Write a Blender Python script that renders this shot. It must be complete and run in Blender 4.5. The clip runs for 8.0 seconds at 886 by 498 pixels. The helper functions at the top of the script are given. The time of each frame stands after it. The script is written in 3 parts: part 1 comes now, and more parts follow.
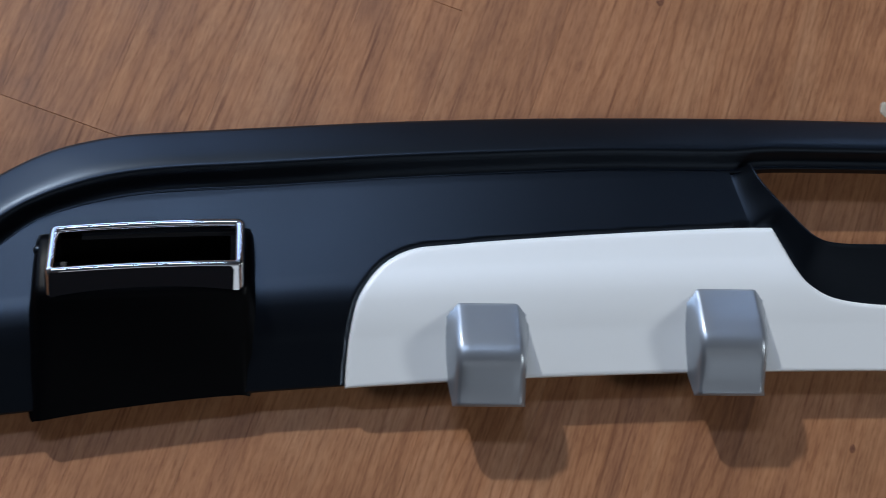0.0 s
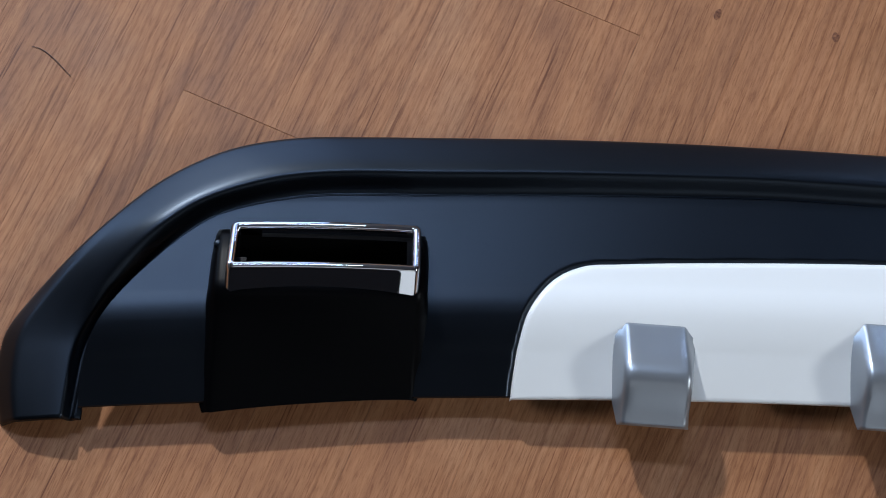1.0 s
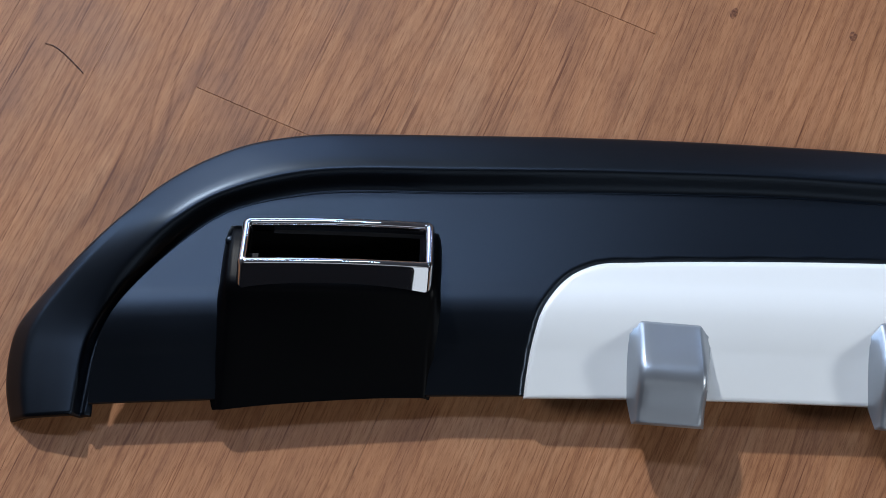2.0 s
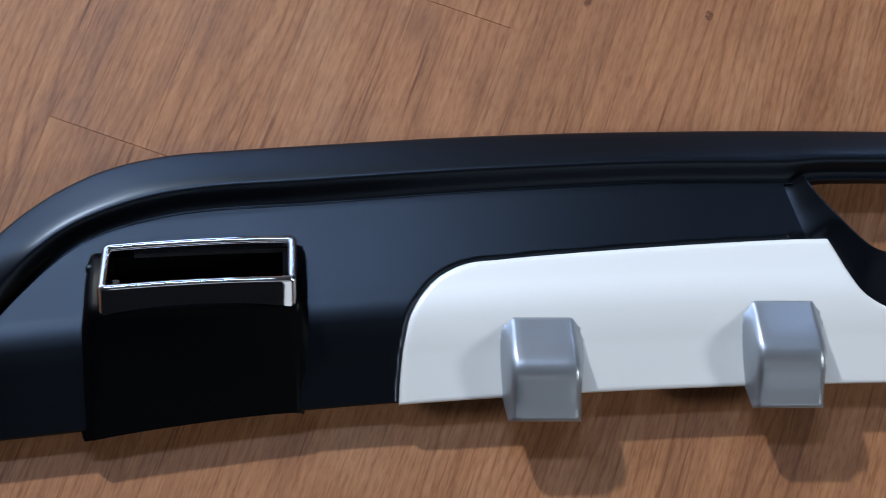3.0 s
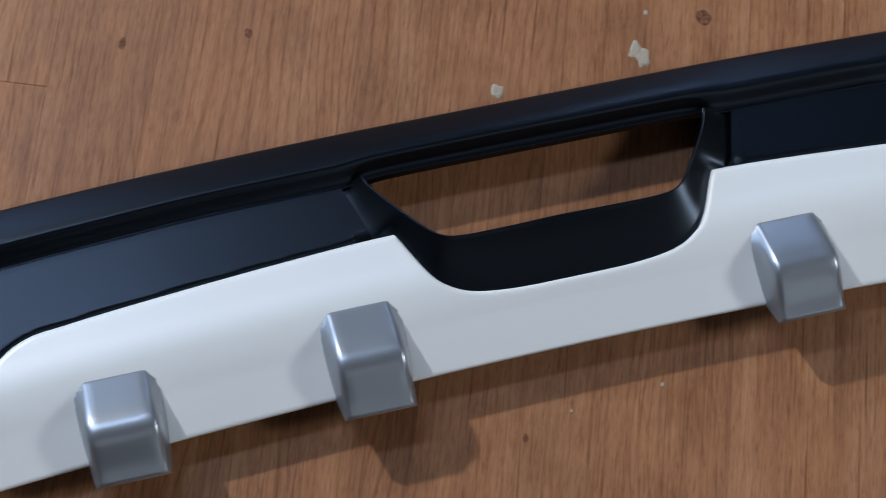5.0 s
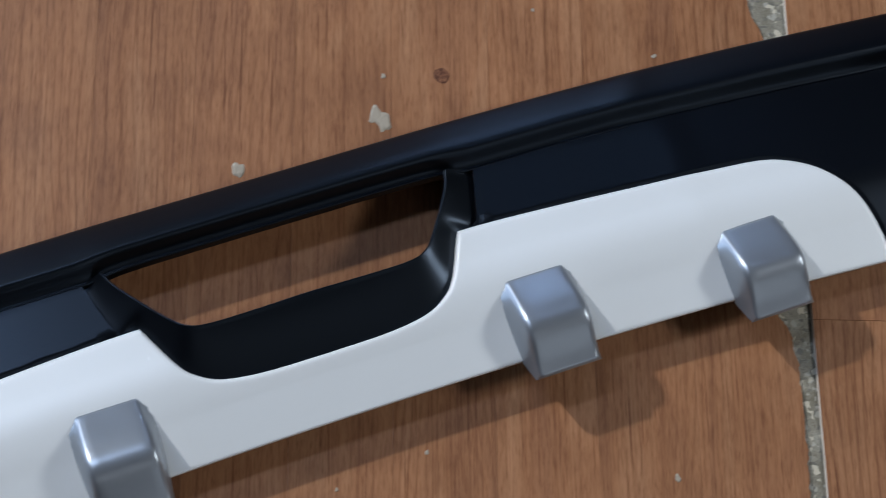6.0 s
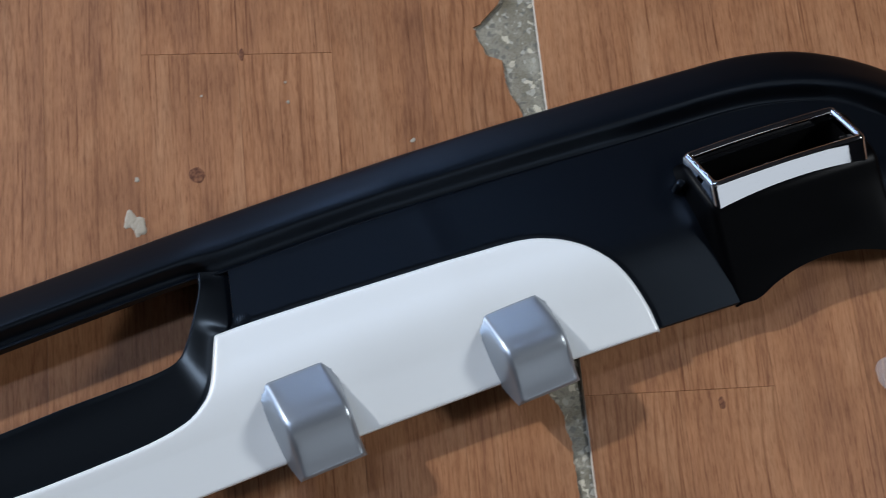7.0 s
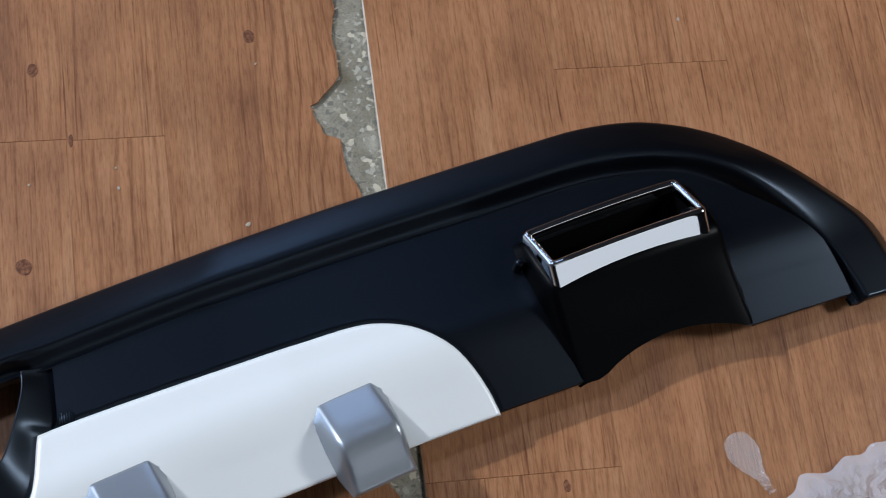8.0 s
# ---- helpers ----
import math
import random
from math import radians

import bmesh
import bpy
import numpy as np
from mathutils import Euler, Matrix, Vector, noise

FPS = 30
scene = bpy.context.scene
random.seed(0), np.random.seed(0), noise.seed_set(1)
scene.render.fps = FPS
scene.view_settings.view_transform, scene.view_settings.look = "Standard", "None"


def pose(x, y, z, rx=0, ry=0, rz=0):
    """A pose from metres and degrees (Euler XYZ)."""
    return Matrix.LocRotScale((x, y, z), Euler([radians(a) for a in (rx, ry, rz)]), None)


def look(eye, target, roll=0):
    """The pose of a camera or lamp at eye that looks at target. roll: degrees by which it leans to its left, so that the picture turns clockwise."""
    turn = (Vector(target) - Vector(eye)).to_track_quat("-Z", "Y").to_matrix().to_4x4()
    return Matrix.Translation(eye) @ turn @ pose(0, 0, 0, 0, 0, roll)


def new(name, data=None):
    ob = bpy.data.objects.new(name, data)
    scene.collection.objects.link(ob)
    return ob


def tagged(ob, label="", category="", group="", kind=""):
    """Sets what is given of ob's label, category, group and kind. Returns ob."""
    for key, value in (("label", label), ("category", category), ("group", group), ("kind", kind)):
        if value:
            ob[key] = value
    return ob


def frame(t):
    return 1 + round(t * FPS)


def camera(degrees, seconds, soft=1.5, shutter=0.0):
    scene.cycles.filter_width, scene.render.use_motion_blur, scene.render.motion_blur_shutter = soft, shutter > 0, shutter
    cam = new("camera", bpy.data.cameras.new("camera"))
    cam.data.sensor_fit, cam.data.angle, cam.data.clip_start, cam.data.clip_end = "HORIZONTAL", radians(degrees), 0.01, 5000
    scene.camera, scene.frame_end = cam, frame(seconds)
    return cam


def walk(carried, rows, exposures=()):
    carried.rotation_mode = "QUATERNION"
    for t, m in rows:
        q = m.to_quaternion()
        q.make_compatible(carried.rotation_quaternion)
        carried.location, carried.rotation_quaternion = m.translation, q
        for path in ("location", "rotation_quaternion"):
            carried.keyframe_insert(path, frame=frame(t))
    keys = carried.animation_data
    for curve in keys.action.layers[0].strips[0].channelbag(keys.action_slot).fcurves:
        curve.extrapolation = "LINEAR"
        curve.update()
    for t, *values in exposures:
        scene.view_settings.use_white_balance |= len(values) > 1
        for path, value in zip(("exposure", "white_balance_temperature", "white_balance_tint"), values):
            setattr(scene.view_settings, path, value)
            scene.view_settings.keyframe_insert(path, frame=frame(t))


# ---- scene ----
cam = camera(28.0, 8.0, soft=0.95, shutter=0.25)
PATH = [
    (0.0, pose(-0.4101, -0.3029, 1.0564, 15.58, -5.7, -0.71)),
    (0.5, pose(-0.4548, -0.3137, 1.0591, 16.23, -5.01, 1.55)),
    (1.0, pose(-0.4777, -0.3211, 1.0562, 16.44, -4.81, 3.23)),
    (1.2, pose(-0.4827, -0.3241, 1.0551, 16.44, -4.73, 3.66)),
    (2.3, pose(-0.4627, -0.3351, 1.0422, 17.36, -4.2, 3.35)),
    (2.5, pose(-0.4539, -0.3317, 1.0441, 17.32, -4.2, 2.38)),
    (3.0, pose(-0.4192, -0.3271, 1.0409, 17.58, -4.37, -1.13)),
    (3.5, pose(-0.3619, -0.3343, 1.0343, 17.89, -3.83, -5.08)),
    (4.0, pose(-0.326, -0.3339, 1.0329, 18.06, -3.93, -8.53)),
    (4.2, pose(-0.3113, -0.3325, 1.034, 18.1, -3.93, -9.65)),
    (5.3, pose(-0.21, -0.3293, 1.0332, 19.23, -5.3, -15.41)),
    (5.5, pose(-0.1991, -0.3201, 1.036, 19.27, -6.0, -16.62)),
    (6.0, pose(-0.1514, -0.3124, 1.0412, 19.9, -6.72, -20.29)),
    (6.5, pose(-0.0856, -0.3124, 1.0514, 20.65, -6.94, -23.28)),
    (7.0, pose(-0.0486, -0.313, 1.0554, 21.63, -7.9, -25.0)),
    (7.5, pose(0.0002, -0.3071, 1.0602, 22.1, -8.5, -25.96)),
    (8.0, pose(0.0382, -0.3058, 1.0581, 22.69, -8.71, -26.98)),
]
walk(cam, PATH, [(0.0, -0.50), (1.0, -0.19), (2.5, -0.14), (4.0, -0.40), (5.5, -0.48), (7.0, -0.31), (8.0, -0.18)])

# ---- light of the room ----
world = bpy.data.worlds.new("world")
world.use_nodes = True
world.node_tree.nodes["Background"].inputs[0].default_value = (0.75, 0.85, 1.0, 1)
world.node_tree.nodes["Background"].inputs[1].default_value = 0.15
scene.world = world


def area_lamp(name, place, target, size, size_y, watts, colour):
    data = bpy.data.lights.new(name, "AREA")
    data.shape, data.size, data.size_y = "RECTANGLE", size, size_y
    data.energy, data.color = watts, colour
    ob = new(name, data)
    ob.matrix_world = look(place, target)
    return ob


area_lamp("key_lamp", (-2.05, 2.98, 2.62), (0, 0, 0), 0.16, 0.16, 175, (0.91, 0.95, 1.0))
# stand-in for the unseen source on the right that shadows the blocks' left sides
area_lamp("right_lamp", (1.95, -0.62, 1.48), (0, 0, 0), 0.34, 0.34, 25, (0.88, 0.94, 1.0))
area_lamp("doorway_light", (1.12, -3.10, 1.40), (1.12, 0, 1.0), 2.0, 2.2, 14, (0.80, 0.89, 1.0))
# added overhead fill for the block fronts and the fold
area_lamp("south_fill", (0.0, -2.20, 2.82), (0.0, -2.19, 0), 2.4, 1.0, 5, (0.88, 0.93, 1.0))
area_lamp("ceiling_tube", (-1.02, 1.30, 2.82), (-1.02, 1.29, 0), 1.45, 0.32, 38, (0.55, 0.71, 1.0))
# added low lamp, gives the left half of the band its bluish sheen
area_lamp("north_sheen_lamp", (-1.75, 3.12, 0.85), (-1.75, 0, 0.60), 2.3, 1.1, 32, (0.40, 0.60, 1.0))
# second added lamp, brightens the slanting left end of the band
area_lamp("west_sheen_lamp", (-3.12, 1.70, 0.95), (0, 0.2, 0.50), 2.2, 1.2, 48, (0.46, 0.66, 1.0))
area_lamp("ceiling_strip", (1.15, 2.0, 2.82), (1.15, 1.99, 0), 0.09, 2.2, 5, (0.42, 0.62, 1.0))
# added upright strip, makes the blue reflected patch on the right of the band
area_lamp("slot_sheen_lamp", (1.10, 3.12, 1.15), (1.10, 0, 0.9), 0.14, 1.3, 8, (0.42, 0.62, 1.0))


# ---- materials ----
def material(name, colour, rough, metal=0.0):
    m = bpy.data.materials.new(name)
    m.use_nodes = True
    b = m.node_tree.nodes["Principled BSDF"]
    b.inputs["Base Color"].default_value = (*colour, 1)
    b.inputs["Roughness"].default_value = rough
    b.inputs["Metallic"].default_value = metal
    return m, m.node_tree, b


def node(tree, kind, **values):
    n = tree.nodes.new(kind)
    for key, value in values.items():
        n.inputs[key].default_value = value
    return n


def ramp(tree, source, stops):
    n = tree.nodes.new("ShaderNodeValToRGB")
    e = n.color_ramp.elements
    while len(e) < len(stops):
        e.new(0.5)
    for k, (pos, c) in enumerate(stops):
        e[k].position, e[k].color = pos, (*c, 1) if len(c) == 3 else c
    tree.links.new(source, n.inputs[0])
    return n.outputs[0]


def mix(tree, kind, factor, a, b):
    n = tree.nodes.new("ShaderNodeMix")
    n.data_type, n.blend_type = "RGBA", kind
    for value, socket in ((factor, n.inputs[0]), (a, n.inputs[6]), (b, n.inputs[7])):
        if isinstance(value, (int, float)):
            socket.default_value = value
        elif isinstance(value, tuple):
            socket.default_value = value
        else:
            tree.links.new(value, socket)
    return n.outputs[2]


def grain_bump(tree, b, scale, strength, distance):
    tc = tree.nodes.new("ShaderNodeTexCoord")
    n = node(tree, "ShaderNodeTexNoise", Scale=scale, Detail=3.0)
    tree.links.new(tc.outputs["Object"], n.inputs["Vector"])
    bump = node(tree, "ShaderNodeBump", Strength=strength, Distance=distance)
    tree.links.new(n.outputs[0], bump.inputs["Height"])
    tree.links.new(bump.outputs[0], b.inputs["Normal"])
    return tc


def smudged(tree, b, tc, low, high, scale):
    n = node(tree, "ShaderNodeTexNoise", Scale=scale, Detail=5.0, Roughness=0.6)
    tree.links.new(tc.outputs["Object"], n.inputs["Vector"])
    mr = node(tree, "ShaderNodeMapRange")
    mr.inputs["From Min"].default_value, mr.inputs["From Max"].default_value = 0.3, 0.7
    mr.inputs["To Min"].default_value, mr.inputs["To Max"].default_value = low, high
    tree.links.new(n.outputs[0], mr.inputs["Value"])
    tree.links.new(mr.outputs[0], b.inputs["Roughness"])


BLACK, tree, b = material("matt_black_plastic", (0.0011, 0.0013, 0.0019), 0.40)
tc = tree.nodes.new("ShaderNodeTexCoord")
smudged(tree, b, tc, 0.31, 0.345, 18)
b.inputs["Specular IOR Level"].default_value = 0.43
b.inputs["Specular Tint"].default_value = (0.62, 0.78, 1.0, 1)
DEEP, tree, b = material("smooth_black_plastic", (0.0010, 0.0011, 0.0015), 0.36)
b.inputs["Specular IOR Level"].default_value = 0.06
grain_bump(tree, b, 900, 0.05, 0.0003)
GLOSS, tree, b = material("dark_inner_plastic", (0.0015, 0.0015, 0.0017), 0.6)
b.inputs["Specular IOR Level"].default_value = 0.08
SILVER, tree, b = material("pearl_white_paint", (0.80, 0.81, 0.795), 0.38, 0.04)
tc = grain_bump(tree, b, 2500, 0.06, 0.0002)
smudged(tree, b, tc, 0.33, 0.42, 30)
FIN, tree, b = material("grey_silver_paint", (0.335, 0.36, 0.39), 0.38, 0.70)
tc = grain_bump(tree, b, 2500, 0.08, 0.0002)
smudged(tree, b, tc, 0.31, 0.35, 60)
CHROME, tree, b = material("chrome", (0.72, 0.72, 0.73), 0.035, 1.0)
tc = grain_bump(tree, b, 45, 0.07, 0.0006)

# vinyl with a printed wood grain, which runs 19.5 degrees off the part's cross axis
GRAIN = radians(19.5)
WOOD, tree, b = material("printed_wood_vinyl", (0.3, 0.15, 0.08), 0.42)
tc = tree.nodes.new("ShaderNodeTexCoord")
turn = tree.nodes.new("ShaderNodeMapping")
turn.inputs["Rotation"].default_value = (0, 0, GRAIN)
tree.links.new(tc.outputs["Object"], turn.inputs["Vector"])
info = tree.nodes.new("ShaderNodeObjectInfo")
jump = node(tree, "ShaderNodeVectorMath")
jump.operation = "MULTIPLY_ADD"
tree.links.new(info.outputs["Random"], jump.inputs[0])
jump.inputs[1].default_value = (3.1, 7.7, 5.3)
tree.links.new(turn.outputs[0], jump.inputs[2])


def grained(scale_across, scale_along, detail, rough, warp=0.0):
    m = tree.nodes.new("ShaderNodeMapping")
    m.inputs["Scale"].default_value = (scale_across, scale_along, 1)
    tree.links.new(jump.outputs[0], m.inputs["Vector"])
    n = node(tree, "ShaderNodeTexNoise", Scale=1.0, Detail=detail, Roughness=rough, Distortion=warp)
    tree.links.new(m.outputs[0], n.inputs["Vector"])
    return n.outputs[0]


broad = grained(26, 4.0, 4, 0.6, 0.8)
streak = grained(520, 5.0, 3, 0.55, 0.3)
fine = grained(1300, 90, 3, 0.7)
pores = grained(800, 12, 1, 0.4)
base = ramp(tree, broad, [(0.28, (0.265, 0.114, 0.053)), (0.5, (0.362, 0.160, 0.070)), (0.74, (0.412, 0.203, 0.098))])
lines = ramp(tree, streak, [(0.30, (0.44, 0.33, 0.26)), (0.40, (0.84, 0.79, 0.75)), (0.50, (1.02, 1.02, 1.02)), (0.74, (1.15, 1.16, 1.17))])
base = mix(tree, "MULTIPLY", 0.46, base, lines)
base = mix(tree, "MULTIPLY", 0.9, base, ramp(tree, fine, [(0.30, (0.62, 0.53, 0.47)), (0.50, (1.0, 1.0, 1.0)), (0.70, (1.16, 1.17, 1.18))]))
base = mix(tree, "MULTIPLY", 0.8, base, ramp(tree, pores, [(0.26, (0.42, 0.29, 0.21)), (0.33, (1, 1, 1))]))
# wavy growth rings
ringmap = tree.nodes.new("ShaderNodeMapping")
ringmap.inputs["Scale"].default_value = (1.0, 0.24, 1)
tree.links.new(jump.outputs[0], ringmap.inputs["Vector"])
rings = node(tree, "ShaderNodeTexWave", Scale=46.0, Distortion=20.0, Detail=1.0)
rings.inputs["Detail Scale"].default_value = 0.42
tree.links.new(ringmap.outputs[0], rings.inputs["Vector"])
figured = ramp(tree, grained(9, 2.5, 2, 0.5), [(0.40, (0.08, 0.08, 0.08)), (0.64, (0.62, 0.62, 0.62))])
base = mix(tree, "MULTIPLY", figured, base, ramp(tree, rings.outputs[0], [(0.0, (0.58, 0.48, 0.40)), (0.14, (0.93, 0.91, 0.89)), (0.5, (1.02, 1.02, 1.02))]))
tone = ramp(tree, info.outputs["Random"], [(0.0, (0.90, 0.90, 0.91)), (0.5, (0.98, 1, 1.03)), (1.0, (1.03, 1.04, 1.07))])
base = mix(tree, "MULTIPLY", 0.8, base, tone)
grime = node(tree, "ShaderNodeTexNoise", Scale=14.0, Detail=6.0, Roughness=0.65)
tree.links.new(tc.outputs["Object"], grime.inputs["Vector"])
base = mix(tree, "MULTIPLY", 0.9, base, ramp(tree, grime.outputs[0], [(0.33, (0.78, 0.76, 0.76)), (0.55, (1, 1, 1)), (0.75, (1.06, 1.06, 1.08))]))
tree.links.new(base, b.inputs["Base Color"])
tree.links.new(ramp(tree, grime.outputs[0], [(0.3, (0.44, 0.44, 0.44)), (0.7, (0.60, 0.60, 0.60))]), b.inputs["Roughness"])
b.inputs["Specular IOR Level"].default_value = 0.30
bump = node(tree, "ShaderNodeBump", Strength=0.25, Distance=0.0004)
tree.links.new(streak, bump.inputs["Height"])
tree.links.new(bump.outputs[0], b.inputs["Normal"])

CONCRETE, tree, b = material("worn_terrazzo", (0.3, 0.29, 0.25), 0.75)
tc = tree.nodes.new("ShaderNodeTexCoord")
wobble = node(tree, "ShaderNodeTexNoise", Scale=260.0, Detail=2.0)
tree.links.new(tc.outputs["Object"], wobble.inputs["Vector"])
bent = node(tree, "ShaderNodeVectorMath")
bent.operation = "MULTIPLY_ADD"
tree.links.new(wobble.outputs["Color"], bent.inputs[0])
bent.inputs[1].default_value = (0.0045, 0.0045, 0.0)
tree.links.new(tc.outputs["Object"], bent.inputs[2])
chips = node(tree, "ShaderNodeTexVoronoi", Scale=420.0, Randomness=1.0)
big = node(tree, "ShaderNodeTexVoronoi", Scale=230.0, Randomness=1.0)
patch = node(tree, "ShaderNodeTexNoise", Scale=40.0, Detail=7.0, Roughness=0.65)
sand = node(tree, "ShaderNodeTexNoise", Scale=900.0, Detail=3.0)
for n in (chips, big, patch, sand):
    tree.links.new(bent.outputs[0], n.inputs["Vector"])
grey = ramp(tree, patch.outputs[0], [(0.32, (0.15, 0.125, 0.080)), (0.5, (0.24, 0.215, 0.160)), (0.68, (0.34, 0.315, 0.25))])
grey = mix(tree, "MULTIPLY", 0.8, grey, ramp(tree, sand.outputs[0], [(0.32, (0.66, 0.64, 0.60)), (0.5, (1, 1, 1)), (0.7, (1.15, 1.15, 1.15))]))
sep = tree.nodes.new("ShaderNodeSeparateColor")
tree.links.new(chips.outputs["Color"], sep.inputs[0])
grey = mix(tree, "MIX", ramp(tree, sep.outputs[0], [(0.86, (0, 0, 0)), (0.92, (0.8, 0.8, 0.8))]), grey, (0.14, 0.13, 0.11, 1))
grey = mix(tree, "MIX", ramp(tree, sep.outputs[1], [(0.88, (0, 0, 0)), (0.93, (0.8, 0.8, 0.8))]), grey, (0.44, 0.41, 0.34, 1))
sep = tree.nodes.new("ShaderNodeSeparateColor")
tree.links.new(big.outputs["Color"], sep.inputs[0])
grey = mix(tree, "MIX", ramp(tree, sep.outputs[2], [(0.90, (0, 0, 0)), (0.93, (1, 1, 1))]), grey, (0.56, 0.50, 0.38, 1))
tree.links.new(grey, b.inputs["Base Color"])
bump = node(tree, "ShaderNodeBump", Strength=0.5, Distance=0.0008)
tree.links.new(sand.outputs[0], bump.inputs["Height"])
tree.links.new(bump.outputs[0], b.inputs["Normal"])

# unseen south and east walls, near black so chrome and plastic mirror darkness
WALL, tree, b = material("dark_unseen_wall", (0.010, 0.010, 0.012), 0.9)
b.inputs["Specular IOR Level"].default_value = 0.1
grain_bump(tree, b, 90, 0.15, 0.001)
# unseen north and west walls, made lighter to brighten the chrome rim
PALE_WALL, tree, b = material("grey_unseen_wall", (0.11, 0.115, 0.12), 0.8)
grain_bump(tree, b, 90, 0.15, 0.001)
CEIL, tree, b = material("grey_ceiling_paint", (0.07, 0.08, 0.095), 0.9)
grain_bump(tree, b, 60, 0.15, 0.001)
KNOT, tree, b = material("dark_knot_print", (0.15, 0.062, 0.035), 0.65)
b.inputs["Specular IOR Level"].default_value = 0.15
tc = tree.nodes.new("ShaderNodeTexCoord")
mottle = node(tree, "ShaderNodeTexNoise", Scale=420.0, Detail=4.0, Roughness=0.7)
tree.links.new(tc.outputs["Object"], mottle.inputs["Vector"])
tree.links.new(ramp(tree, mottle.outputs[0], [(0.35, (0.085, 0.034, 0.020)), (0.52, (0.17, 0.070, 0.038)), (0.70, (0.30, 0.135, 0.068))]), b.inputs["Base Color"])
PLASTER, tree, b = material("dried_plaster", (0.40, 0.34, 0.26), 0.85)
grain_bump(tree, b, 500, 0.6, 0.001)
VINYL_EDGE, tree, b = material("vinyl_cut_edge", (0.55, 0.47, 0.38), 0.6)
grain_bump(tree, b, 300, 0.3, 0.001)
HAIR, tree, b = material("dark_hair", (0.05, 0.02, 0.015), 0.5)


def film(name, clear, tint):
    m, tree, b = material(name, tint, 0.16)
    see = tree.nodes.new("ShaderNodeBsdfTransparent")
    blend = tree.nodes.new("ShaderNodeMixShader")
    blend.inputs[0].default_value = clear
    tree.links.new(b.outputs[0], blend.inputs[1])
    tree.links.new(see.outputs[0], blend.inputs[2])
    tree.links.new(blend.outputs[0], tree.nodes["Material Output"].inputs[0])
    return m


FILM = film("clear_plastic_film", 0.74, (0.75, 0.77, 0.80))
WRAP = film("crumpled_plastic_wrap", 0.60, (0.76, 0.81, 0.88))


# ---- mesh helpers ----
def mesh_of(name, verts, faces, mat, smooth=True):
    me = bpy.data.meshes.new(name)
    me.from_pydata([tuple(float(c) for c in v) for v in verts], [], faces)
    bm = bmesh.new()
    bm.from_mesh(me)
    bmesh.ops.remove_doubles(bm, verts=bm.verts, dist=1e-6)
    bmesh.ops.recalc_face_normals(bm, faces=bm.faces)
    bm.to_mesh(me)
    bm.free()
    me.materials.append(mat)
    for f in me.polygons:
        f.use_smooth = smooth
    return me


def part(name, me, parent, label=""):
    ob = new(name, me)
    ob.parent = parent
    return tagged(ob, label)


def grid_faces(rows, cols, closed=False, start=0):
    out = []
    for i in range(rows - 1):
        for j in range(cols if closed else cols - 1):
            k = (j + 1) % cols
            out.append((start + i * cols + j, start + i * cols + k, start + (i + 1) * cols + k, start + (i + 1) * cols + j))
    return out


def spline(ctrl, n):
    """n points evenly along a Catmull-Rom curve through ctrl."""
    c = np.array(ctrl, float)
    c = np.vstack([2 * c[0] - c[1], c, 2 * c[-1] - c[-2]])
    out = []
    for i in range(1, len(c) - 2):
        for u in np.linspace(0, 1, 24, endpoint=False):
            p0, p1, p2, p3 = c[i - 1:i + 3]
            out.append(0.5 * (2 * p1 + (p2 - p0) * u + (2 * p0 - 5 * p1 + 4 * p2 - p3) * u * u + (3 * p1 - p0 - 3 * p2 + p3) * u ** 3))
    out.append(c[-2])
    out = np.array(out)
    run = np.concatenate([[0], np.cumsum(np.hypot(*np.diff(out, axis=0).T))])
    want = np.linspace(0, run[-1], n)
    return np.stack([np.interp(want, run, out[:, 0]), np.interp(want, run, out[:, 1])], -1)


def both(half):
    """The curve of one half, centre to end, carried over to the other side."""
    return np.vstack([half[::-1], half[1:] * (-1, 1)])


def sided(ctrl, other, n):
    """Like both(), where some points of the other side stand elsewhere."""
    left, right = spline(ctrl, n), spline([other.get(c[0], c) for c in ctrl], n)
    line = np.vstack([left[::-1], right[1:] * (-1, 1)])
    for k in range(1, len(line)):
        line[k, 0] = max(line[k, 0], line[k - 1, 0] + 4e-5)
    return line


def step01(v):
    v = np.clip(v, 0, 1)
    return v * v * (3 - 2 * v)


def away(points, line):
    """Distance of each point from a polyline."""
    best = np.full(len(points), 9.0)
    for a, c in zip(line[:-1], line[1:]):
        d = c - a
        u = np.clip(((points - a) @ d) / max(d @ d, 1e-12), 0, 1)
        best = np.minimum(best, np.hypot(*(points - a - u[:, None] * d).T))
    return best


# ---- room ----
def slab(name, x0, x1, y0, y1, z0, z1, mat, label):
    v = [(x, y, z) for z in (z0, z1) for x, y in ((x0, y0), (x1, y0), (x1, y1), (x0, y1))]
    f = [(0, 3, 2, 1), (4, 5, 6, 7)] + [(k, (k + 1) % 4, 4 + (k + 1) % 4, 4 + k) for k in range(4)]
    return tagged(new(name, mesh_of(name, v, f, mat, False)), label, kind="structure")


floor = slab("floor", -3.2, 3.2, -3.2, 3.2, -0.10, -0.0022, CONCRETE, "worn terrazzo floor under wood-print vinyl sheets")
slab("wall_north", -3.2, 3.2, 3.2, 3.3, -0.1, 2.9, PALE_WALL, "unseen mid grey wall that brightens the chrome rim")
slab("wall_south", -3.2, 3.2, -3.3, -3.2, -0.1, 2.9, WALL, "unseen near-black wall that keeps reflections dark")
slab("wall_east", 3.2, 3.3, -3.3, 3.3, -0.1, 2.9, WALL, "unseen near-black wall that keeps reflections dark")
